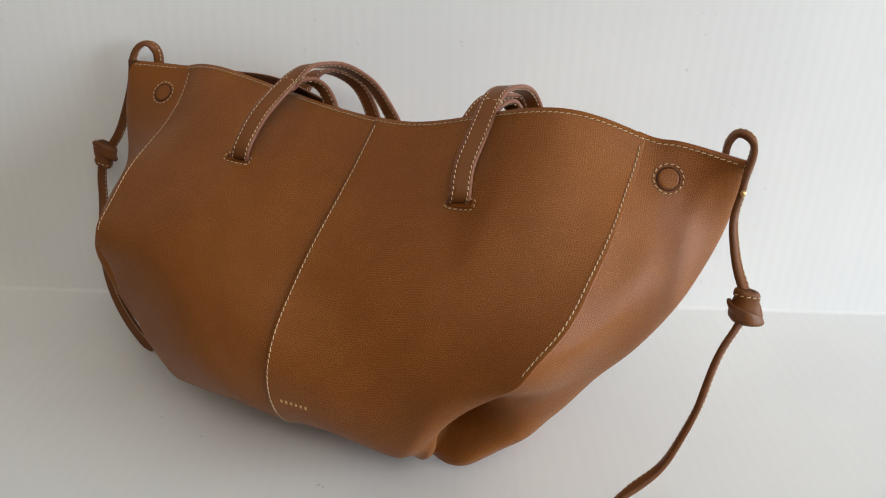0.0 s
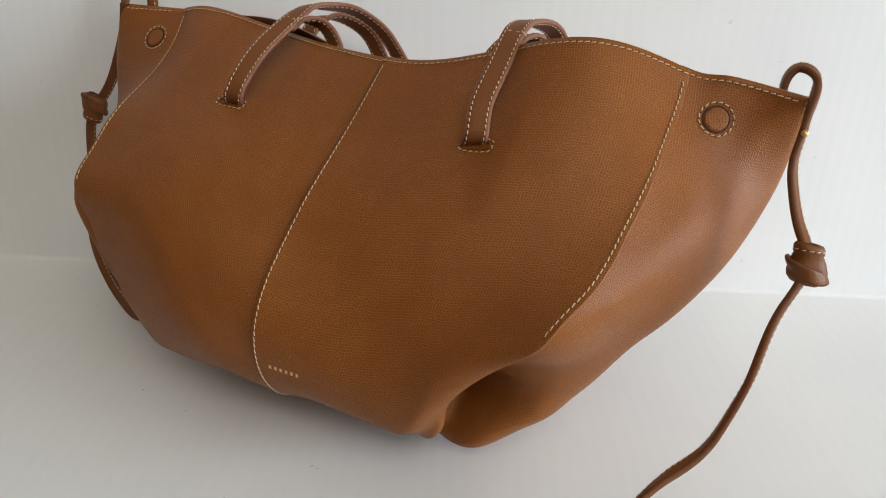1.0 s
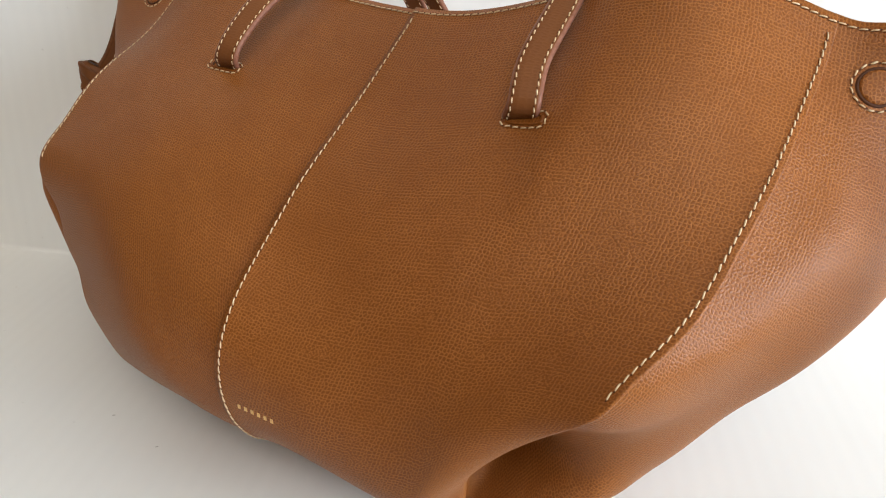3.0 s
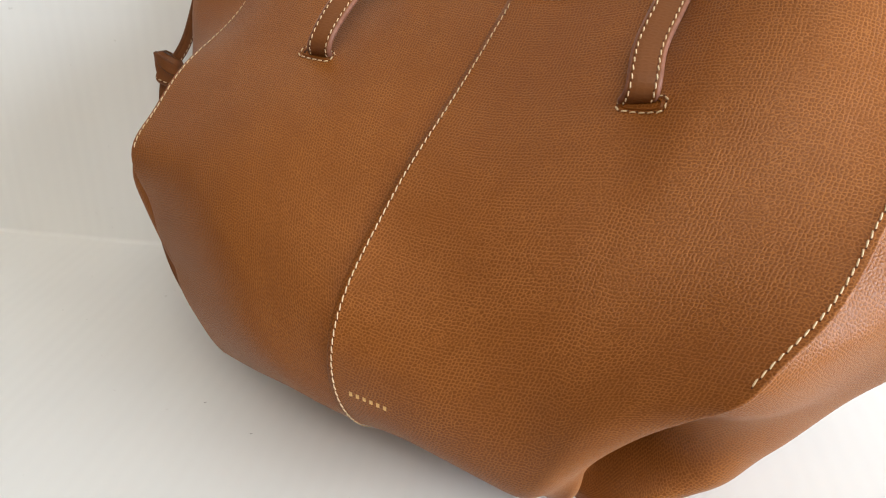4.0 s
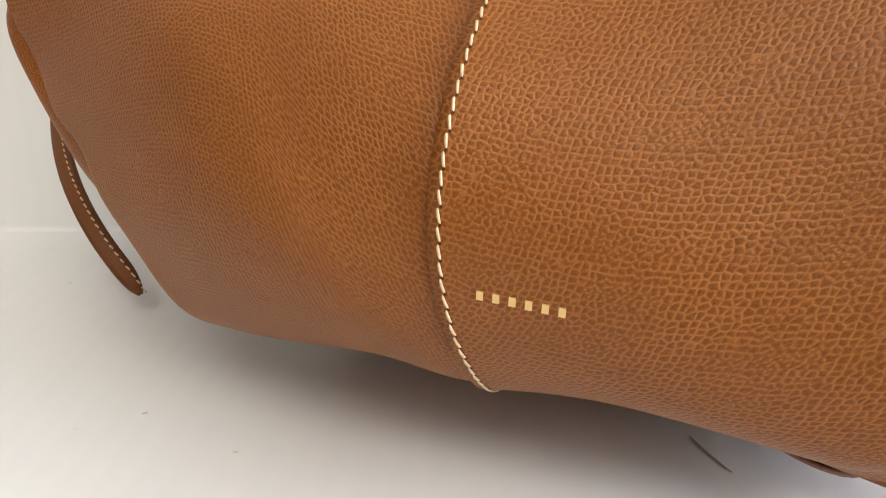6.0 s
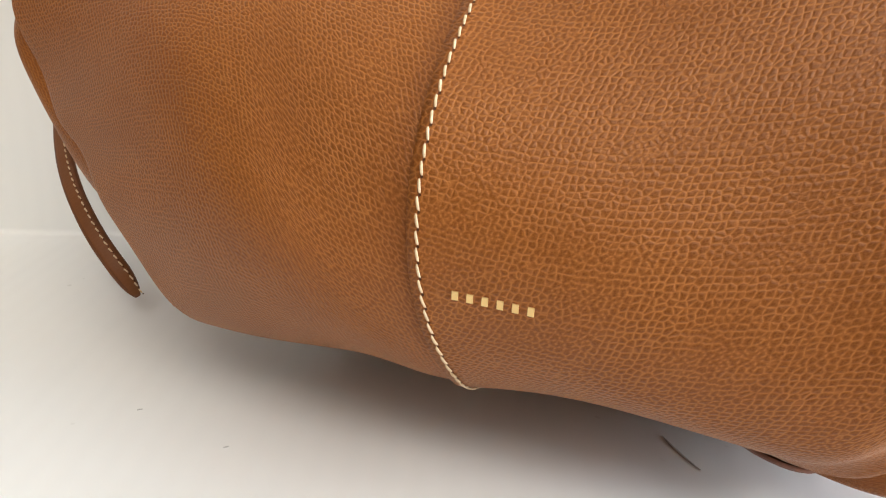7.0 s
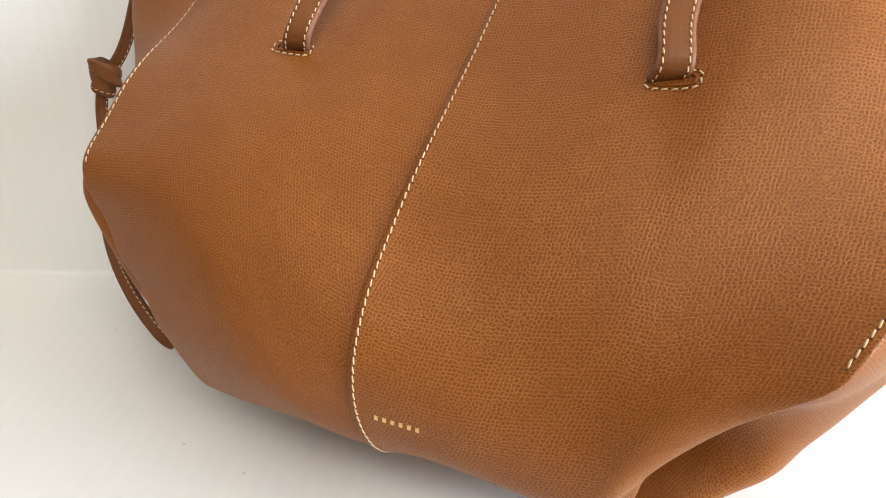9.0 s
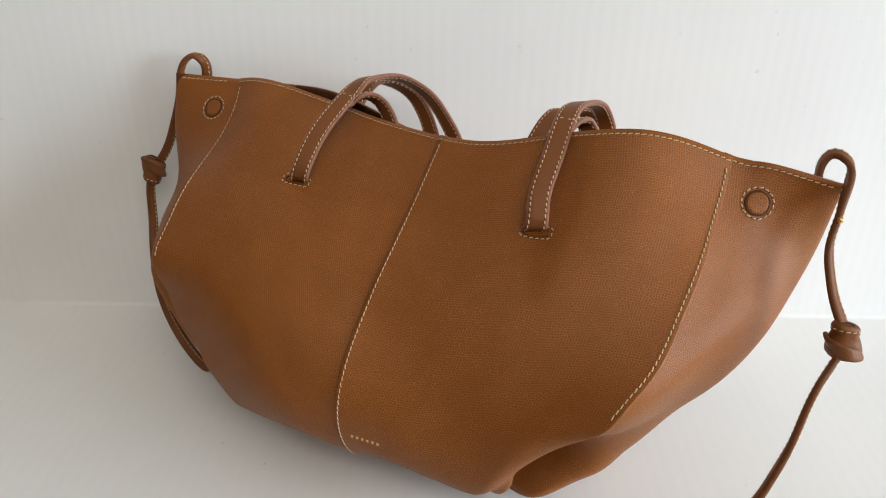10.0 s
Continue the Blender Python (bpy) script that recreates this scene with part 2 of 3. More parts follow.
def sweep(path, wide, width, thick, n, taper=None):
    """A strap with rounded edges along a spline; wide gives its breadth's direction at each point."""
    c = spline(path, n)
    key = np.r_[0, np.cumsum(np.linalg.norm(np.diff(np.asarray(path, float), axis=0), axis=1))]
    s = np.r_[0, np.cumsum(np.linalg.norm(np.diff(c, axis=0), axis=1))]
    s *= key[-1] / s[-1]
    w = np.array([np.interp(s, key, np.asarray(wide, float)[:, k]) for k in range(3)]).T
    t = unit(np.gradient(c, axis=0))
    w = unit(w - t * (w * t).sum(1, keepdims=True))
    up = np.cross(t, w)
    a, b, e = width / 2, thick / 2, thick * 0.42
    prof = [(-a + e, b), (-a / 3, b * 1.06), (a / 3, b * 1.06), (a - e, b), (a - e * 0.3, b * 0.72), (a, 0), (a - e * 0.3, -b * 0.72),
            (a - e, -b), (a / 3, -b * 1.06), (-a / 3, -b * 1.06), (-a + e, -b), (-a + e * 0.3, -b * 0.72), (-a, 0), (-a + e * 0.3, b * 0.72)]
    size = np.ones(n) if taper is None else np.asarray(taper)
    rings = np.array([c + w * (x * size)[:, None] + up * y for x, y in prof]).transpose(1, 0, 2)
    return c, w, up, s, rings


def strap(name, path, wide, width, thick, parent, label="", n=90, taper=None, stitched=True, edge=None):
    c, w, up, s, rings = sweep(path, wide, width, thick, n, taper)
    k = rings.shape[1]
    verts = rings.reshape(-1, 3)
    faces, slots = [], []
    for i in range(n - 1):
        for j in range(k):
            faces.append([i * k + j, i * k + (j + 1) % k, (i + 1) * k + (j + 1) % k, (i + 1) * k + j])
            slots.append(1 if j in (3, 4, 5, 6, 10, 11, 12, 13) else 0)
    faces += [list(range(k))[::-1], [(n - 1) * k + j for j in range(k)]]
    slots += [1, 1]
    uv = np.stack([np.repeat(s, k), np.tile(np.linspace(0, width * 2, k), n)], -1)
    ob = raw(name, verts, faces, [STRAP, edge or EDGE], parent, label, True, slots, uv)
    if stitched:
        for face in (1, -1):
            for side in (-1, 1) if stitched is True else (stitched,):
                stitches(c + w * (side * (width / 2 - 0.0024)) + up * (face * thick * 0.53), up * face, ob, 0.0040, 0.0027, 0.00034)
    return ob


def stitches(path, nrm, parent, pitch=0.0042, long=0.0036, radius=0.00037, lean=0.18):
    """A row of saddle stitches along a path on a surface: short thread capsules, each a little askew."""
    s = np.r_[0, np.cumsum(np.linalg.norm(np.diff(path, axis=0), axis=1))]
    count = max(2, int(s[-1] / pitch))
    verts, faces, slots = [], [], []
    tangent = unit(np.gradient(path, axis=0))
    for i in range(count):
        at = (i + 0.5) * s[-1] / count
        p, t, n = (np.array([np.interp(at, s, q[:, k]) for k in range(3)]) for q in (path, tangent, nrm))
        t, n = unit(t), unit(n)
        b = np.cross(n, t)
        t = unit(t + b * (lean + random.uniform(-0.05, 0.05)))
        b = np.cross(n, t)
        first = len(verts)
        for x, r, lift in ((-0.5, 0.35, -0.6), (-0.36, 0.9, 0.1), (0.0, 1.0, 0.45), (0.36, 0.9, 0.1), (0.5, 0.35, -0.6)):
            for a in range(6):
                verts.append(p + t * x * long + n * (radius * (lift + r * math.sin(a * math.pi / 3))) + b * (radius * r * 1.1 * math.cos(a * math.pi / 3)))
        for k in range(4):
            for a in range(6):
                faces.append([first + 6 * k + a, first + 6 * k + (a + 1) % 6, first + 6 * k + 6 + (a + 1) % 6, first + 6 * k + 6 + a])
        slots += [0] * 24
        # the needle hole at the end of the stitch: a low-rimmed dimple, its shade coloured in
        first, mid = len(verts), p + t * (0.5 * s[-1] / count)
        for r, lift in ((1.0, 0.02), (0.55, -0.1)):
            for a in range(6):
                verts.append(mid + t * (radius * 1.2 * r * math.cos(a * math.pi / 3)) + b * (radius * 1.15 * r * math.sin(a * math.pi / 3)) + n * (radius * lift))
        faces += [[first + a, first + (a + 1) % 6, first + 6 + (a + 1) % 6, first + 6 + a] for a in range(6)] + [[first + 6 + a for a in range(6)]]
        slots += [1] * 7
    ob = raw("stitching", verts, faces, [THREAD, HOLE_SHADE], parent, "cream waxed thread", slots=slots)
    ob["kind"] = "stuff"
    return ob


def inset_path(g, n, dist, side, lift=0.0004):
    """A path on the grid a little way in from its first (side 0) or last (side 1) column, with its normals."""
    gg, nn = (g, n) if side == 0 else (g[:, ::-1], n[:, ::-1])
    pts, nrm = [], []
    for r in range(g.shape[0]):
        s = np.r_[0, np.cumsum(np.linalg.norm(np.diff(gg[r], axis=0), axis=1))]
        pts.append([np.interp(dist, s, gg[r][:, k]) for k in range(3)])
        nrm.append([np.interp(dist, s, nn[r][:, k]) for k in range(3)])
    nrm = unit(np.array(nrm))
    return np.array(pts) + nrm * lift, nrm


# ---------------------------------------------------------------- the unseen room, added to bounce light, and the boards
def bounce_wall(name, bm):
    return tagged(part(name, bm, PAINT), "plain grey-beige painted wall, unseen, added for bounce light", "wall", kind="structure")


X0, X1, Y0, Y1, TOP, LOW = -2.3, 2.4, -2.1, 0.55, 2.9, -0.006
bm = bmesh.new()
box(bm, (X0 - 0.1, Y0 - 0.1, LOW - 0.1), (X1 + 0.1, Y1 + 0.1, LOW))
tagged(part("floor", bm, WOOD), "unseen brown wooden room floor added under the boards, dark for little bounce", "floor", kind="structure")
bm = bmesh.new()
box(bm, (X0 - 0.1, Y0 - 0.1, TOP), (X1 + 0.1, Y1 + 0.1, TOP + 0.1))
tagged(part("ceiling", bm, WHITE), "plain white painted ceiling, unseen, added for bounce light", "ceiling", kind="structure")
bm = bmesh.new()
box(bm, (X0, Y1, LOW), (X1, Y1 + 0.1, TOP))
bounce_wall("unseen_wall_north", bm)
bm = bmesh.new()
box(bm, (X0 - 0.1, Y0 - 0.1, LOW), (X0, Y1 + 0.1, TOP))
bounce_wall("unseen_wall_west", bm)


def wall_with_opening(name, axis, at, thick, lo, hi, a, b, c, d):
    """An unseen wall with a lamp opening from a to b along it and from c to d in height."""
    bm = bmesh.new()
    for p, q, r, s in ((lo, a, LOW, TOP), (b, hi, LOW, TOP), (a, b, LOW, c), (a, b, d, TOP)):
        if axis == "x":
            box(bm, (at, p, r), (at + thick, q, s))
        else:
            box(bm, (p, at, r), (q, at + thick, s))
    return bounce_wall(name, bm)


wall_with_opening("unseen_wall_east", "x", X1, 0.1, Y0 - 0.1, Y1 + 0.1, -2.06, -0.34, 0.14, 1.36)
wall_with_opening("unseen_wall_south", "y", Y0 - 0.1, 0.1, X0, X1, -0.57, 1.47, 1.68, 2.82)


# one white sheet: flat on the floor, bent up at y = 0 and leaning back a little
LEAN, BEND, GAUGE = radians(6), 0.004, 0.005
profile = [(-0.52, 0.0), (-0.4, 0.0), (-0.25, 0.0), (-0.1, 0.0)]
turn = math.pi / 2 - LEAN
y_c = -BEND * math.tan(turn / 2)
profile += [(y_c + BEND * math.sin(turn * k / 10), BEND * (1 - math.cos(turn * k / 10))) for k in range(11)]
end_y, end_z = profile[-1]
profile += [(end_y + d * math.sin(LEAN), end_z + d * math.cos(LEAN)) for d in (0.1, 0.2, 0.4, 0.6)]
profile = np.array(profile)
tang = unit(np.gradient(profile, axis=0))
low = profile + np.stack([tang[:, 1], -tang[:, 0]], -1) * GAUGE
xs = np.linspace(-0.8, 0.8, 17)
ring = np.concatenate([profile, low[::-1]])
k = len(ring)
verts = [(x, y, z) for x in xs for y, z in ring]
faces = [[i * k + q, i * k + (q + 1) % k, (i + 1) * k + (q + 1) % k, (i + 1) * k + q] for i in range(len(xs) - 1) for q in range(k)]
faces += [list(range(k))[::-1], [(len(xs) - 1) * k + q for q in range(k)]]
sheet = tagged(raw("backdrop", verts, faces, BOARD), "white fluted plastic sheet bent up behind the bag", "backdrop", kind="structure")


def sheet_mark(points, width, name, tone):
    """A thin worn mark lying on the sheet."""
    c = spline([(*p, 0.0) for p in points], 14)
    t = unit(np.gradient(c, axis=0))
    side = np.stack([-t[:, 1], t[:, 0], 0 * t[:, 0]], -1)
    w = width / 2 * np.sin(np.linspace(0.15, math.pi - 0.15, 14))[:, None]
    top = np.array((0, 0, 0.0003))
    verts = np.concatenate([c - side * w, c + top, c + side * w])
    faces = [[k * 14 + i, k * 14 + i + 1, k * 14 + 15 + i, k * 14 + 14 + i] for k in range(2) for i in range(13)]
    return raw(name, verts, faces, tone, sheet, "")


MARK = speckled("scuff", (0.40, 0.39, 0.39), (0.52, 0.51, 0.50), 500, 0.6)
sheet_mark([(-0.049, -0.206), (-0.0455, -0.216), (-0.041, -0.225)], 0.0014, "scratch", MARK)
for px, py in ((-0.243, -0.197), (-0.203, -0.219), (-0.100, -0.268), (-0.096, -0.270), (-0.150, -0.300)):
    sheet_mark([(px, py), (px + 0.0008, py + 0.0006), (px + 0.0018, py + 0.0008)], 0.0009, "speck", MARK)

# ---------------------------------------------------------------- the bag: panel curves from the rim down to the hem
SEAM_LEFT = [(-0.2410, -0.0170, 0.2525), (-0.2443, -0.0400, 0.2320), (-0.2578, -0.0680, 0.2080), (-0.2690, -0.0950, 0.1950), (-0.2768, -0.1140, 0.1820), (-0.2839, -0.1310, 0.1660), (-0.2890, -0.1490, 0.1495), (-0.2874, -0.1525, 0.1379), (-0.2796, -0.1559, 0.1219), (-0.2696, -0.1679, 0.1053), (-0.2545, -0.1825, 0.0952), (-0.2440, -0.1958, 0.0831), (-0.2341, -0.2021, 0.0704), (-0.2274, -0.2042, 0.0596), (-0.2220, -0.2014, 0.0467), (-0.2108, -0.1790, 0.0271), (-0.1900, -0.1400, 0.0200)]
LEFT_BULGE = [(-0.2050, -0.0360, 0.2565), (-0.2200, -0.0900, 0.2170), (-0.2290, -0.1310, 0.1900), (-0.2290, -0.1700, 0.1650), (-0.2197, -0.2023, 0.1392), (-0.2078, -0.2223, 0.1142), (-0.1988, -0.2341, 0.0901), (-0.1927, -0.2289, 0.0619), (-0.1841, -0.2045, 0.0346), (-0.1630, -0.1550, 0.0200)]
HANDLE_LEFT = [(-0.1500, -0.0580, 0.2460), (-0.1640, -0.0900, 0.2260), (-0.1760, -0.1240, 0.2060), (-0.1840, -0.1710, 0.1800), (-0.1840, -0.2100, 0.1500), (-0.1800, -0.2360, 0.1200), (-0.1738, -0.2501, 0.0943), (-0.1635, -0.2487, 0.0685), (-0.1539, -0.2278, 0.0436), (-0.1340, -0.1680, 0.0200)]
CENTRE = [(-.062, -.119, .2425), (-.078, -.153, .214), (-.093, -.184, .190), (-.105, -.208, .171), (-.116, -.228, .150), (-.125, -.249, .130), (-.130, -.261, .109), (-.131, -.264, .088), (-.128, -.262, .069), (-.122, -.252, .050), (-.116, -.229, .034), (-.100, -.170, .018)]
HANDLE_RIGHT = [(0.0170, -0.1530, 0.2595), (0.0100, -0.1810, 0.2360), (-0.0010, -0.2080, 0.2120), (-0.0110, -0.2380, 0.1860), (-0.0200, -0.2630, 0.1590), (-0.0270, -0.2800, 0.1300), (-0.0340, -0.2900, 0.1020), (-0.0400, -0.2954, 0.0753), (-0.0470, -0.2901, 0.0558), (-0.0550, -0.2607, 0.0408), (-0.0600, -0.1650, 0.0140)]
RIGHT_BULGE = [(0.0720, -0.1760, 0.2725), (0.0690, -0.1970, 0.2500), (0.0590, -0.2210, 0.2260), (0.0450, -0.2460, 0.1980), (0.0280, -0.2710, 0.1700), (0.0090, -0.2910, 0.1400), (-0.0100, -0.3020, 0.1130), (-0.0220, -0.3025, 0.0845), (-0.0310, -0.2944, 0.0573), (-0.0365, -0.2700, 0.0385), (-0.0480, -0.1750, 0.0120)]
SEAM_RIGHT = [(0.1280, -0.1860, 0.2585), (0.1240, -0.1970, 0.2450), (0.1160, -0.2140, 0.2300), (0.1060, -0.2350, 0.2150), (0.0950, -0.2550, 0.2000), (0.0840, -0.2720, 0.1860), (0.0735, -0.2880, 0.1730), (0.0610, -0.3020, 0.1620), (0.0485, -0.3120, 0.1530), (0.0365, -0.3180, 0.1400), (0.0240, -0.3130, 0.1260), (0.0080, -0.3050, 0.1080), (-0.0060, -0.2990, 0.0890), (-0.0130, -0.2905, 0.0685), (-0.0165, -0.2865, 0.0535), (-0.0215, -0.2785, 0.0395), (-0.0275, -0.2630, 0.0295), (-0.0400, -0.1900, 0.0120)]
SIDE_RIGHT = [(.152, -.195, .2575), (.150, -.205, .235), (.144, -.218, .212), (.138, -.235, .195), (.126, -.258, .176), (.109, -.271, .150), (.087, -.273, .118), (.062, -.268, .084), (.036, -.265, .050), (.008, -.268, .026), (-.022, -.225, .010)]
END_RIGHT = [(.188, -.211, .2515), (.190, -.207, .222), (.187, -.207, .191), (.176, -.217, .170), (.158, -.235, .152), (.140, -.247, .136), (.124, -.249, .117), (0.108, -0.246, 0.097), (0.087, -0.240, 0.063), (0.068, -0.237, 0.042), (0.047, -0.238, 0.025), (0.024, -0.248, 0.018), (.008, -.205, .006)]
BACK_RIGHT = [(.187, -.206, .2515), (.187, -.182, .215), (.176, -.184, .180), (.140, -.192, .130), (.098, -.196, .078), (.056, -.200, .028), (.026, -.190, .005)]
BACK_A = [(.072, -.152, .254), (.082, -.118, .200), (.080, -.115, .130), (.060, -.128, .060), (.018, -.160, .003)]
BACK_B = [(-.060, -.088, .222), (-.068, -.058, .185), (-.078, -.056, .130), (-.078, -.078, .060), (-.066, -.125, .004)]
BACK_C = [(-.190, -.024, .2500), (-.215, -.012, .200), (-.218, -.026, .130), (-.190, -.058, .060), (-.140, -.115, .008)]
BACK_D = [(-.145, -.046, .2480), (-.155, -.035, .200), (-.160, -.040, .130), (-.140, -.070, .060), (-.105, -.120, .006)]
END_LEFT = [(-0.2960, -0.0020, 0.2515), (-0.2970, -0.0120, 0.2320), (-0.2990, -0.0260, 0.2070), (-0.2979, -0.0491, 0.1722), (-0.2998, -0.0887, 0.1561), (-0.2979, -0.1233, 0.1436), (-0.2950, -0.1434, 0.1316), (-0.2880, -0.1493, 0.1143), (-0.2755, -0.1589, 0.0965), (-0.2593, -0.1690, 0.0777), (-0.2361, -0.1685, 0.0534), (-0.2052, -0.1482, 0.0287), (-0.1750, -0.1250, 0.0120)]

handbag = new("handbag")
tagged(handbag, "large tan pebbled leather tote bag with cream stitching", "bag")

OUT = np.array((-0.43, -0.9, 0.05))
front = loft([SEAM_LEFT, LEFT_BULGE, HANDLE_LEFT, CENTRE, HANDLE_RIGHT, RIGHT_BULGE, SEAM_RIGHT])
MID, LAST = 3 * STEP, 6 * STEP


def ramp01(v, a, b):
    t = np.clip((v - a) / (b - a), 0, 1)
    return t * t * (3 - 2 * t)


# the leather sinks in at each handle and swells beside it, more towards the rim
v_seam = np.linspace(0, 1, ROWS)
cols = np.arange(front.shape[1])
swell = 0.0085 * ramp01(cols, 4 * STEP, 4 * STEP + 11) * (1 - ramp01(cols, 4 * STEP + 12, LAST - 2))
swell += 0.0045 * ramp01(cols, 2 * STEP + 1, 2 * STEP + 9) * (1 - ramp01(cols, 2 * STEP + 9, MID - 1))
fade = 1 - ramp01(v_seam, 0.10, 0.40)
front = front + np.array((-0.10, -0.90, 0.26)) * (fade[:, None] * swell)[..., None]
# even out the belly of the left-hand panel
even = front[:, :MID + 1].copy()
for _ in range(150):
    even[:, 1:-1] += 0.25 * (even[:, :-2] + even[:, 2:] - 2 * even[:, 1:-1])
share = (ramp01(v_seam, 0.25, 0.40) * (1 - ramp01(v_seam, 0.60, 0.76)))[:, None, None]
front[:, :MID + 1] += share * (even - front[:, :MID + 1])
fn = normals(front, OUT)

# the right-hand front panel laps over the left-hand one along the centre seam
right_g = front[:, MID - 1:].copy()
right_n = fn[:, MID - 1:]
reach = np.arange(right_g.shape[1])
right_g += right_n * (0.0011 * np.exp(-reach / 4.0))[None, :, None]
left_g = front[:, :MID + 1] - fn[:, :MID + 1] * (0.0012 * np.exp(-np.arange(MID, -1, -1) / 3.0))[None, :, None]

# below the stitched seam the panel's right edge rolls under into a deep fold
V_BOT = 0.47
roll = ramp01(v_seam, V_BOT - 0.02, V_BOT + 0.14)
lateral = unit(right_g[:, -1] - right_g[:, -3])
edge_n = right_n[:, -1]
extra = []
for k in range(1, 8):
    th = k * radians(24)
    r = 0.0009 + 0.0050 * roll * (1 - 0.85 * ramp01(v_seam, 0.74, 0.90))
    extra.append(right_g[:, -1] + lateral * (r * math.sin(th))[:, None] - edge_n * (r * (1 - math.cos(th)))[:, None])
right_full = np.concatenate([right_g, np.array(extra).transpose(1, 0, 2)], axis=1)
lead = unit(left_g[:, 0] - left_g[:, 2])
extra = []
roll_l = ramp01(v_seam, 0.436, 0.571)
for k in range(7, 0, -1):
    th = k * radians(24)
    r = 0.0009 + 0.003 * roll_l
    extra.append(left_g[:, 0] + lead * (r * math.sin(th))[:, None] - fn[:, 0] * (r * (1 - math.cos(th)))[:, None])
left_full = np.concatenate([np.array(extra).transpose(1, 0, 2), left_g], axis=1)
MATS = [LEATHER, LINING, EDGE]
panel_left = shell("front_panel", left_full, normals(left_full, OUT), 0.0018, MATS, handbag)
panel_right = shell("front_panel", right_full, normals(right_full, OUT), 0.0018, MATS, handbag, shift=(0.31, 0.17))

# side panels start tucked behind the front panels
seam_r = spline(SEAM_RIGHT, ROWS)
tuck = 0.0024 + 0.046 * ramp01(v_seam, V_BOT - 0.02, V_BOT + 0.26) * (1 - 0.88 * ramp01(v_seam, 0.72, 0.93))
under_r = seam_r + np.array((-0.22, 0.96, 0.12)) * tuck[:, None] - lateral * 0.004
foot = spline([(-.0155, -.260, .042), (-.0195, -.262, .031), (-.027, -.244, .017), (-.036, -.190, .007)], ROWS - 70)
settle = ramp01(v_seam, 0.66, 0.76)[:, None]
under_r = under_r * (1 - settle) + np.concatenate([np.repeat(foot[:1], 70, 0), foot]) * settle
ridge = spline(SIDE_RIGHT, ROWS)
# the side panel bulges right up to the seam's end, then sinks into a hollow under the front panel's edge
base_edge = np.where(settle > 0, under_r * settle + seam_r * (1 - settle), seam_r) - edge_n * 0.003
sunk = ramp01(v_seam, V_BOT + 0.05, V_BOT + 0.26) * (1 - ramp01(v_seam, 0.70, 0.84))
hollow = base_edge * 0.66 + ridge * 0.34 + np.array((0.0, 0.98, 0.2)) * (0.036 * sunk)[:, None] + edge_n * (0.004 * ramp01(v_seam, 0.38, 0.47) * (1 - ramp01(v_seam, 0.52, 0.64)))[:, None]
side_r = loft([under_r, hollow, SIDE_RIGHT, END_RIGHT, BACK_RIGHT])
side_n = normals(side_r, (0.8, -0.5, -0.1))
shell("side_panel", side_r, side_n, 0.0018, MATS, handbag, shift=(0.11, 0.43))
seam_l = spline(SEAM_LEFT, ROWS)
under_l = seam_l - fn[:, 0] * (0.0022 + 0.008 * roll_l)[:, None] - lead * 0.003
side_l = loft([BACK_C, END_LEFT, under_l])
side_ln = normals(side_l, (-0.9, 0.1, 0))
shell("side_panel", side_l, side_ln, 0.0018, MATS, handbag, shift=(0.57, 0.21))
back = loft([BACK_RIGHT, BACK_A, BACK_B, BACK_D, BACK_C])
shell("back_panel", back, normals(back, -OUT), 0.0018, MATS, handbag, shift=(0.21, 0.67))
hem = np.concatenate([front[-1, ::4], side_r[-1, 4::4], back[-1, 4::4], side_l[-1, 4:-4:4]])
hub = hem.mean(axis=0) * (1, 1, 0) + (0, 0, 0.0012)
inner = hub + (hem - hub) * (0.55, 0.55, 0)
k = len(hem)
faces = [[i, (i + 1) % k, k + (i + 1) % k, k + i] for i in range(k)] + [[k + i, k + (i + 1) % k, 2 * k] for i in range(k)]
raw("base_panel", np.concatenate([hem, inner, [hub]]), faces, LEATHER, handbag, uvs=np.concatenate([hem, inner, [hub]])[:, :2])

# ---------------------------------------------------------------- stitching on the seams
def rim_path(g, n, depth, j0, j1, lift=0.0004):
    pts, nrm = [], []
    for j in range(j0, j1):
        s = np.r_[0, np.cumsum(np.linalg.norm(np.diff(g[:, j], axis=0), axis=1))]
        pts.append([np.interp(depth, s, g[:, j, k]) for k in range(3)])
        nrm.append([np.interp(depth, s, n[:, j, k]) for k in range(3)])
    nrm = unit(np.array(nrm))
    return np.array(pts) + nrm * lift, nrm


p, n = inset_path(right_g, right_n, 0.0030, 0)
stitches(p[2:-6], n[2:-6], panel_right)
p, n = inset_path(right_g, right_n, 0.0026, 1)
cut = int(V_BOT * ROWS)
stitches(p[2:cut], n[2:cut], panel_right)
p, n = inset_path(left_g, fn[:, :MID + 1], 0.0026, 0)
stitches(p[2:int(0.448 * ROWS)], n[2:int(0.448 * ROWS)], panel_left)
p, n = rim_path(right_g, right_n, 0.0036, 0, right_g.shape[1])
stitches(p, n, panel_right)
p, n = rim_path(left_g, fn, 0.0036, 0, MID)
stitches(p, n, panel_left)
p, n = rim_path(side_r, side_n, 0.0036, 8, 3 * STEP)
stitches(p, n, handbag)
p, n = rim_path(side_l, side_ln, 0.0036, STEP, 2 * STEP - 4)
stitches(p, n, handbag)


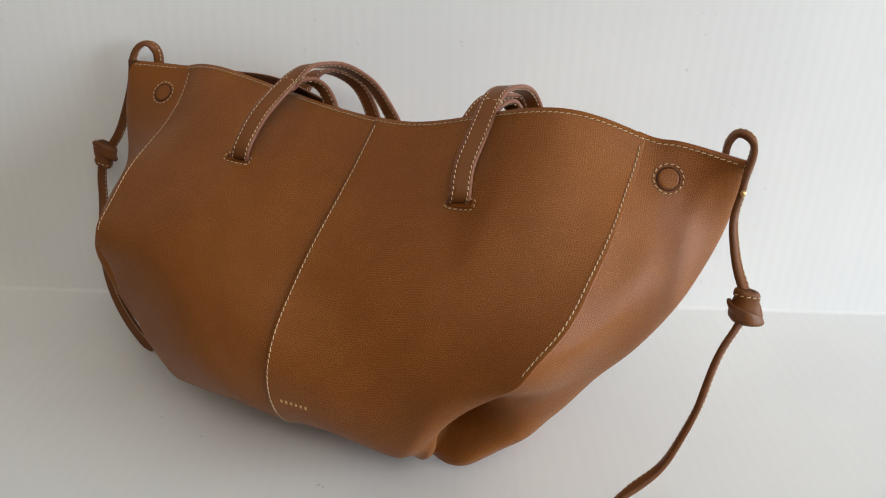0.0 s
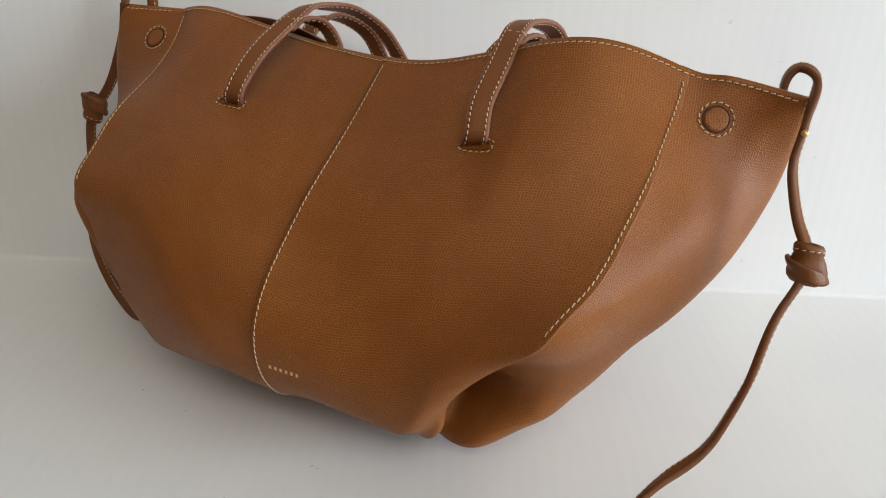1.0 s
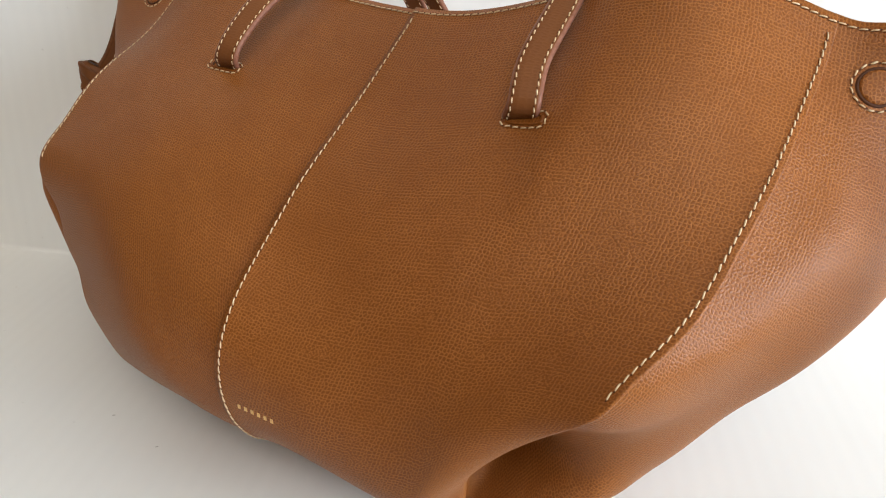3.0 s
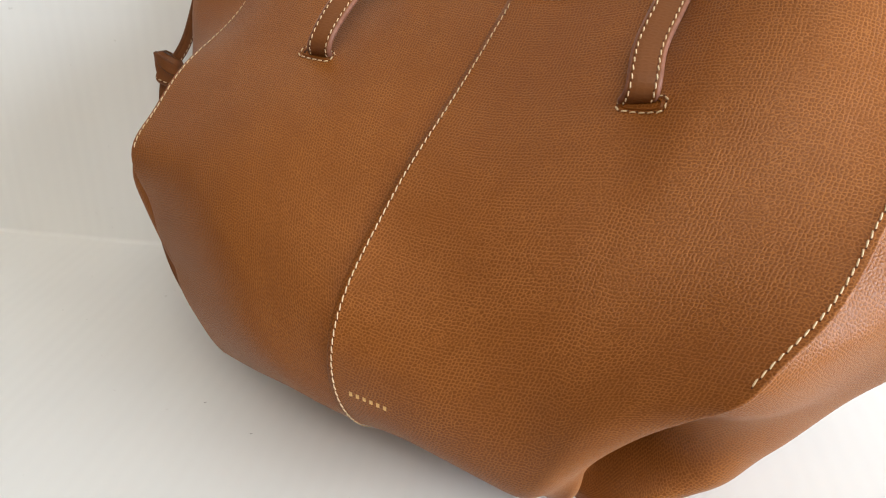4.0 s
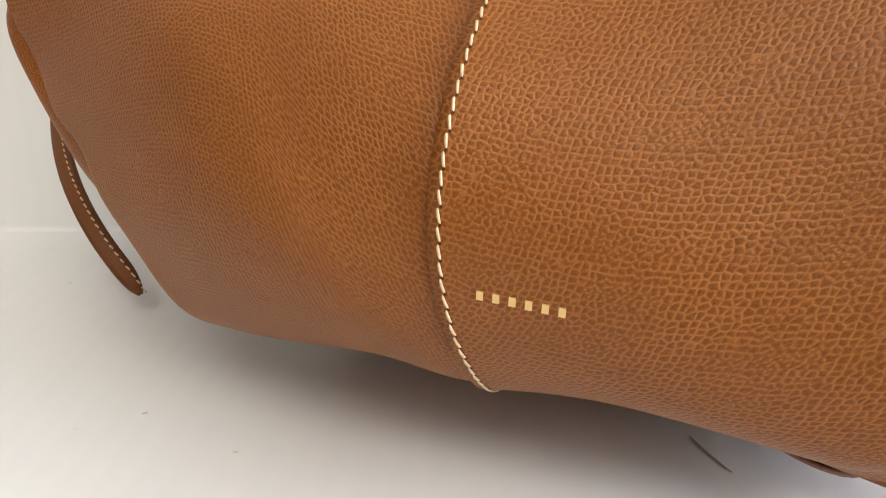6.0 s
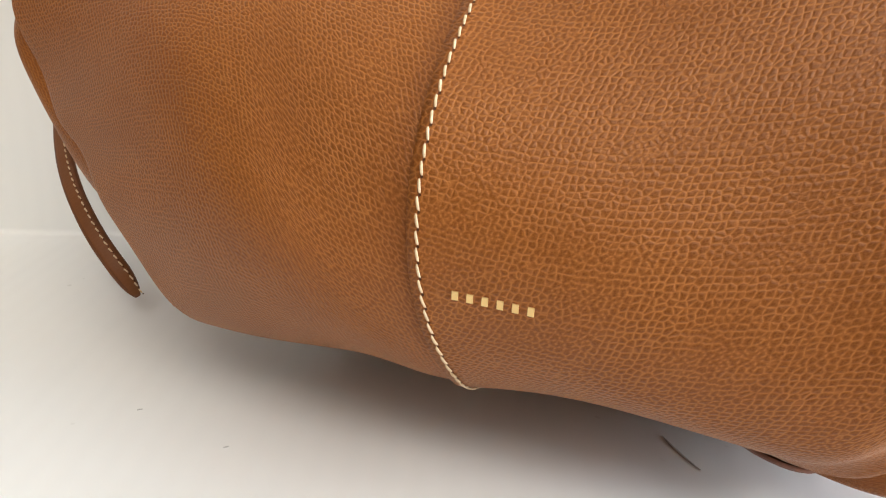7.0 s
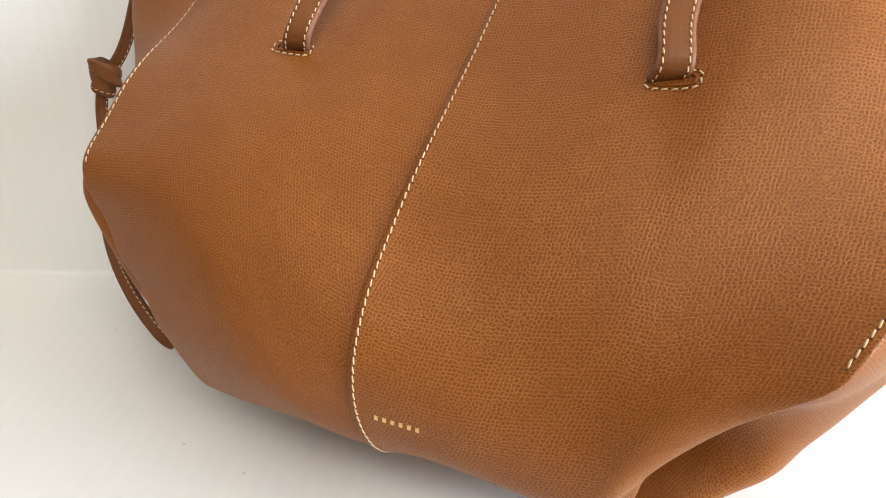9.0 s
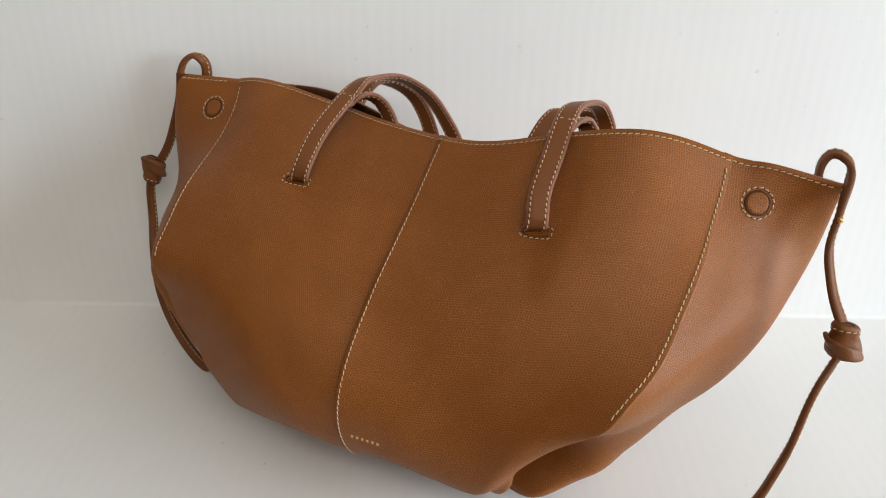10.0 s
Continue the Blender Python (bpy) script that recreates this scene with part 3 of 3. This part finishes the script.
# ---------------------------------------------------------------- things set on the panels
def on_surface(g, n, target):
    """The point of a grid nearest to a target, its normal, and two directions in its face (along and up)."""
    i, j = np.unravel_index(((g - np.asarray(target)) ** 2).sum(-1).argmin(), g.shape[:2])
    nn = unit(n[i, j])
    up = unit(np.array((0, 0, 1.0)) - nn * nn[2])
    return g[i, j], nn, np.cross(up, nn), up


def draped(g, n, origin, along, up, flat, lift):
    """Lays flat points (along, up) onto the grid."""
    out, nrm = [], []
    for a, b in flat:
        q = origin + along * a + up * b
        i, j = np.unravel_index(((g - q) ** 2).sum(-1).argmin(), g.shape[:2])
        nn = unit(n[i, j])
        out.append(q - nn * ((q - g[i, j]) @ nn) + nn * lift)
        nrm.append(nn)
    return np.array(out), np.array(nrm)


def snap_dot(g, n, target, parent):
    """A round magnet cover: a domed disc, a dark ring painted as its pressed edge's shade, and a ring of stitches."""
    o, nn, al, up = on_surface(g, n, target)
    ring = [(math.cos(a), math.sin(a)) for a in np.linspace(0, 2 * math.pi, 48, endpoint=False)]
    rows = [(0.0, 0.0012), (0.0055, 0.0012), (0.0070, 0.0010), (0.0075, 0.0002), (0.0078, -0.0004)]
    verts, uvs = [], []
    for r, h in rows:
        q, _ = draped(g, n, o, al, up, [(x * r, y * r) for x, y in ring], h)
        verts += list(q)
        uvs += [(x * r, y * r) for x, y in ring]
    faces = [[48 * k + i, 48 * k + (i + 1) % 48, 48 * k + 48 + (i + 1) % 48, 48 * k + 48 + i] for k in range(len(rows) - 1) for i in range(48)]
    dot = raw("snap_cover", verts, faces, LEATHER, parent, uvs=uvs)
    # low raised ring, coloured dark as the shade round the disc
    rows = [(0.0072, 0.0004), (0.0075, 0.0007), (0.0083, 0.0007), (0.0087, 0.0001)]
    verts = []
    for r, h in rows:
        verts += list(draped(g, n, o, al, up, [(x * r, y * r) for x, y in ring], h)[0])
    faces = [[48 * k + i, 48 * k + (i + 1) % 48, 48 * k + 48 + (i + 1) % 48, 48 * k + 48 + i] for k in range(3) for i in range(48)]
    raw("groove_shade", verts, faces, HOLE_SHADE, dot)
    q, nr = draped(g, n, o, al, up, [(x * 0.0104, y * 0.0104) for x, y in ring + ring[:1]], 0.0005)
    stitches(q, nr, dot, 0.0040, 0.0029, 0.0004)


snap_dot(side_r, side_n, (.1435, -.206, .2350), handbag)
snap_dot(side_l[:, STEP:], side_ln[:, STEP:], (-.256, -.016, .2165), handbag)


def slit_patch(g, n, target, slant, parent):
    """The slit through which a handle enters the bag, with its oblong of stitches."""
    o, nn, al, up = on_surface(g, n, target)
    al, up = al * math.cos(slant) + up * math.sin(slant), up * math.cos(slant) - al * math.sin(slant)
    flat = []
    w, h, r = 0.0115, 0.0042, 0.0030
    for cx, cy, a0 in ((w - r, h - r, 0), (-w + r, h - r, 90), (-w + r, -h + r, 180), (w - r, -h + r, 270)):
        flat += [(cx + r * math.cos(radians(a0 + a)), cy + r * math.sin(radians(a0 + a))) for a in range(0, 91, 15)]
    dense = spline(np.array([(*q, 0) for q in flat + flat[:1]]), 120)[:, :2]
    m = 40
    ell = [(math.cos(a), math.sin(a)) for a in np.linspace(0, 2 * math.pi, m, endpoint=False)]
    rows = [(1.0, 0.0001), (0.95, 0.0009), (0.86, 0.0009), (0.80, -0.0004), (0.0, -0.0008)]
    verts = []
    for k, lift in rows:
        verts += list(draped(g, n, o, al, up, [(0.0102 * k * (abs(x) ** 0.5) * (1 if x > 0 else -1), 0.0030 * k * (abs(y) ** 0.6) * (1 if y > 0 else -1)) for x, y in ell], lift)[0])
    faces = [[m * k + i, m * k + (i + 1) % m, m * k + m + (i + 1) % m, m * k + m + i] for k in range(len(rows) - 1) for i in range(m)]
    # the shallow inner rows get the dark tone for the slit's inner shade
    patch = raw("slit", verts, faces, [LEATHER, HOLE_SHADE], parent, slots=[0] * (2 * m) + [1] * (2 * m), uvs=np.zeros((len(verts), 2)))
    loop, nr = draped(g, n, o, al, up, [tuple(d) for d in dense], 0.0005)
    stitches(loop, nr, patch, 0.0040, 0.0028, 0.0004)
    return o, nn, al, up


o_l = slit_patch(left_g, fn[:, :MID + 1], (-.175, -.122, .206), radians(-6), handbag)
o_r = slit_patch(right_g, right_n, (.0025, -.2095, .2112), radians(14), handbag)

# gold foil stamp: one small bar for each letter
STAMP = np.array((-0.1114, -0.2665, 0.0783))
o, nn, al, up = on_surface(right_g, right_n, STAMP)
o = STAMP - nn * ((STAMP - o) @ nn) + up * 0.0022
al2, up2 = al * math.cos(radians(-4)) + up * math.sin(radians(-4)), up * math.cos(radians(-4)) - al * math.sin(radians(-4))
for k in range(6):
    cx = (k - 2.5) * 0.0038
    flat = [(cx + x * 0.0008, y * 0.0012) for x, y in ((-1, -1), (1, -1), (1, 1), (-1, 1))]
    q, nr = draped(right_g, right_n, o, al2, up2, flat, 0.0003)
    low = q - nr * 0.0008
    raw("stamp_bar", np.concatenate([q, low]), [[0, 1, 2, 3], [0, 4, 5, 1], [1, 5, 6, 2], [2, 6, 7, 3], [3, 7, 4, 0]], GOLD, panel_right, "small gold foil bar", smooth=False)

# ---------------------------------------------------------------- handles
AX = np.array((0.9, -0.43, 0.0))
DEEP = np.array((0.43, 0.9, 0.0))
W_H, T_H = 0.0153, 0.0034


def handle(path, wide, label, n=110):
    return strap("handle", path, wide, W_H, T_H, handbag, label, n)


def keeper(path, wide, at, parent):
    """The row of stitches across a handle where its lining layer leaves it, and a thread turned round its edge."""
    c, w, up, d, _ = sweep(path, wide, W_H, T_H, 110)
    k = np.linalg.norm(c - np.asarray(at), axis=1).argmin()
    up = up[k] * (1 if up[k][1] < 0 or up[k][2] > 0.5 else -1)
    row = np.array([c[k] + w[k] * x + up * (T_H * 0.53) for x in np.linspace(-W_H / 2 + 0.002, W_H / 2 - 0.002, 12)])
    stitches(row, np.repeat(up[None], 12, 0), parent, 0.0038, 0.0027, 0.00034)
    turn = np.array([c[k] + w[k] * (W_H / 2 + 0.0002 - 0.0012 * abs(x)) + up * (x * T_H * 0.62) for x in np.linspace(-1, 1, 8)])
    stitches(turn, np.repeat(w[k][None], 8, 0), parent, 0.0040, 0.0044, 0.0005, 0.0)


# each near handle rises from its slit, bends over the front rim, arches back and drops behind the bag;
# its lining layer leaves it at the rim and turns down inside
UP_LEFT = [(-.1745, -.1195, .204), (-.1725, -.1285, .212), (-.165, -.116, .230), (-.152, -.092, .247), (-0.1376, -0.0701, 0.2594), (-0.1294, -0.0547, 0.2640), (-0.1161, -0.0389, 0.2623), (-0.1029, -0.0321, 0.2599), (-0.0881, -0.0285, 0.2521), (-0.0752, -0.0292, 0.2415), (-0.0650, -0.0315, 0.2273), (-0.0560, -0.0358, 0.2118), (-0.0493, -0.0419, 0.1964)]
WIDE_LEFT = [(.95, -.3, 0), (.95, -.3, -.05), (.85, -.35, -.25), (.8, -.4, -.3), (.75, -.45, -.15), (.6, -.6, .15), (.4, -.75, .4), (.35, -.75, .5), (.4, -.7, .55), (.5, -.6, .55), (.6, -.55, .45), (.7, -.5, .3), (.75, -.5, .2)]
UP_RIGHT = [(-.0025, -.2035, .2105), (-.0003, -.2115, .2185), (.0010, -.203, .230), (.0068, -.187, .244), (.0150, -.168, .258), (0.0232, -0.1484, 0.2704), (0.0288, -0.1370, 0.2728), (0.0378, -0.1240, 0.2715), (0.0467, -0.1141, 0.2679), (0.0533, -0.1067, 0.2627), (0.0577, -0.1020, 0.2556), (0.0612, -0.1009, 0.2471), (0.0635, -0.1029, 0.2354)]
WIDE_RIGHT = [(.97, -.2, .1), (.97, -.2, .05), (.95, -.3, -.1), (.93, -.35, -.15), (.9, -.38, -.15), (.85, -.45, -.1), (.7, -.6, .05), (.5, -.75, .3), (.35, -.75, .5), (.5, -.65, .45), (.75, -.5, .3), (.9, -.4, .1), (.9, -.4, 0)]
near_left = handle(UP_LEFT, WIDE_LEFT, "tan leather handle bent over the front rim", 150)
near_right = handle(UP_RIGHT, WIDE_RIGHT, "tan leather handle bent over the front rim", 150)
keeper(UP_LEFT, WIDE_LEFT, (-.140, -.074, .258), near_left)
keeper(UP_RIGHT, WIDE_RIGHT, (.0215, -.152, .2685), near_right)
handle([(-.1425, -.0775, .2535), (-.138, -.0745, .2558), (-.130, -.071, .2570), (-.1205, -.068, .2545), (-.112, -.072, .248), (-.106, -.080, .237), (-.103, -.088, .215)],
       [(.8, -.45, -.2), (.75, -.45, -.15), (.45, -.7, .3), (.4, -.7, .55), (.55, -.6, .5), (.7, -.5, .3), (.7, -.5, .2)], "lining layer of the handle turned down inside", 60)
handle([(.0195, -.1545, .2630), (.0235, -.1495, .2650), (.031, -.142, .2650), (.038, -.137, .2620), (.042, -.139, .254), (.043, -.142, .230)],
       [(.9, -.38, -.15), (.85, -.45, -.1), (.5, -.7, .3), (.55, -.6, .5), (.85, -.45, .2), (.9, -.4, 0)], "lining layer of the handle turned down inside", 60)
# the far handle of each pair stands behind the back rim
handle([(-0.1409, -0.0269, 0.2326), (-0.1326, -0.0183, 0.2451), (-0.1201, -0.0099, 0.2495), (-0.1058, -0.0071, 0.2461), (-0.0920, -0.0096, 0.2379), (-0.0836, -0.0160, 0.2285), (-0.0765, -0.0223, 0.2128), (-0.0721, -0.0283, 0.1969)],
       [(.9, -.4, -.1), (.8, -.45, -.1), (.6, -.6, .3), (.5, -.6, .5), (.6, -.55, .5), (.75, -.5, .3), (.8, -.45, .2), (.8, -.45, .1)], "tan leather handle arched behind the back rim", 80)
handle([(0.0076, -0.1151, 0.2386), (0.0134, -0.1071, 0.2455), (0.0237, -0.0964, 0.2531), (0.0372, -0.0871, 0.2536), (0.0488, -0.0820, 0.2505), (0.0556, -0.0828, 0.2414), (0.0585, -0.0869, 0.2298)],
       [(.9, -.38, -.15), (.9, -.38, -.15), (.85, -.45, -.1), (.6, -.6, .4), (.7, -.5, .4), (.85, -.4, .2), (.9, -.4, 0)], "tan leather handle arched behind the back rim", 80)

# ---------------------------------------------------------------- side straps with knots
W_S, T_S = 0.0090, 0.0042


def knot(at, axis, across, parent):
    """An overhand knot: a flared body, a stitched collar and a turn of strap folded across its face."""
    ax, ac = unit(axis), np.asarray(across, float)
    ac = unit(ac - ax * (ac @ ax))
    dp = np.cross(ax, ac)
    at = np.asarray(at, float)
    place = lambda a, d, h: at + ac * a + dp * d + ax * h
    verts, faces, m = [], [], 32
    rows = [(0.0118, 0.0040, 0.0034), (0.0120, 0.0068, 0.0058), (0.0105, 0.0078, 0.0067), (0.0070, 0.0080, 0.0070), (0.0062, 0.0074, 0.0066), (0.0020, 0.0092, 0.0074),
            (-0.0035, 0.0106, 0.0080), (-0.0070, 0.0104, 0.0078), (-0.0100, 0.0084, 0.0066), (-0.0115, 0.0050, 0.0040)]
    for h, r1, r2 in rows:
        for i in range(m):
            a = 2 * math.pi * i / m
            x, y = math.cos(a), math.sin(a)
            verts.append(place(r1 * abs(x) ** 0.75 * (1 if x > 0 else -1), r2 * abs(y) ** 0.75 * (1 if y > 0 else -1), h + 0.0012 * x))
    for k in range(len(rows) - 1):
        for i in range(m):
            faces.append([m * k + i, m * k + (i + 1) % m, m * k + m + (i + 1) % m, m * k + m + i])
    faces += [list(range(m)), [m * (len(rows) - 1) + i for i in range(m)][::-1]]
    uv = [((i % m) * 0.0016, (i // m) * 0.003) for i in range(len(verts))]
    ob = raw("knot", verts, faces, STRAP, parent, "tight overhand knot in the strap", uvs=uv)
    path = [place(-0.0070, -0.0030, -0.0060), place(-0.0086, 0.0035, -0.0066), place(-0.0030, 0.0074, -0.0060), place(0.0050, 0.0072, -0.0030), place(0.0098, 0.0020, 0.0000), place(0.0080, -0.0050, 0.0010)]
    strap("turn", path, [ax + 0.45 * ac] * 6, 0.0088, 0.0030, parent, "", 50, None, False, CORD_EDGE)
    ring = np.array([place(0.0082 * math.cos(a), 0.0072 * math.sin(a), 0.0088 + 0.0010 * math.cos(a)) for a in np.linspace(0, 2 * math.pi, 40)])
    stitches(ring, unit(ring - at - ax * 0.0088), parent, 0.0040, 0.0028, 0.00036)
    return ob


left_strap = strap("side_strap", [(-.276, .006, .225), (-.277, .006, .248), (-.278, .006, .260), (-.286, .005, .2655), (-.295, .004, .260), (-.3015, .002, .238), (-.311, -.002, .205), (-.324, -.008, .176), (-.335, -.013, .160), (-.339, -.015, .148), (-.3395, -.022, .124), (-.3345, -.044, .098), (-0.3217, -0.0780, 0.0724), (-0.3132, -0.0920, 0.0617), (-0.3038, -0.1040, 0.0520), (-0.2944, -0.1130, 0.0417), (-0.2857, -0.1190, 0.0321), (-0.2785, -0.1220, 0.0230), (-0.2750, -0.1200, 0.0128)],
                   [(1, .1, 0), (1, .1, 0), (.9, .3, 0), (.3, 1, 0), (.2, 1, 0), (.3, .9, 0), (.5, .8, 0), (.6, .7, 0), (.7, .6, 0), (.5, .8, 0), (.4, .8, 0), (.5, .7, .3)] + [(.5, .5, .6)] * 6 + [(.5, .4, .7)],
                   W_S, T_S, handbag, "tan drawstring strap with a knot", 160, [1.0] * 154 + [0.97, 0.92, 0.85, 0.75, 0.6, 0.35], 1.0, CORD_EDGE)
knot((-.3345, -.0130, .1635), (-.25, -.10, -.95), (1, 0, 0), left_strap)
right_strap = strap("side_strap", [(.180, -.203, .225), (.183, -.196, .249), (.185, -.192, .257), (.1905, -.191, .2635), (.1965, -.198, .2625), (.196, -.209, .255), (.191, -.218, .245), (.1880, -.2235, .234), (.184, -.230, .218), (.1835, -.241, .203), (.185, -.256, .188), (.187, -.270, .175), (.183, -.276, .163), (.1725, -.285, .150), (.165, -.292, .131), (.160, -.297, .109), (.151, -.304, .090), (.138, -.313, .072), (.119, -.322, .061), (.100, -.333, .050), (.082, -.350, .034), (.072, -.372, .014), (.068, -.40, .006), (.064, -.43, .004)],
                    [(.3, 1, .2)] * 7 + [(.5, .8, .2)] * 4 + [(.6, .7, .2)] * 3 + [(.45, .6, .45)] * 3 + [(.4, .65, .1)] * 2 + [(.3, .7, -.3)] * 5,
                    W_S, T_S, handbag, "tan drawstring strap with a knot and a gold rivet", 220, None, 1.0, CORD_EDGE)
knot((.187, -.2715, .1725), (-.05, .25, 1), (-1, 0, 0.15), right_strap)
bm = bmesh.new()
bmesh.ops.create_uvsphere(bm, u_segments=16, v_segments=10, radius=0.0022)
for f in bm.faces:
    f.smooth = True
rivet = part("rivet", bm, GOLD, right_strap, "small gold rivet")
rivet.location = (.1868, -.2285, .2345)
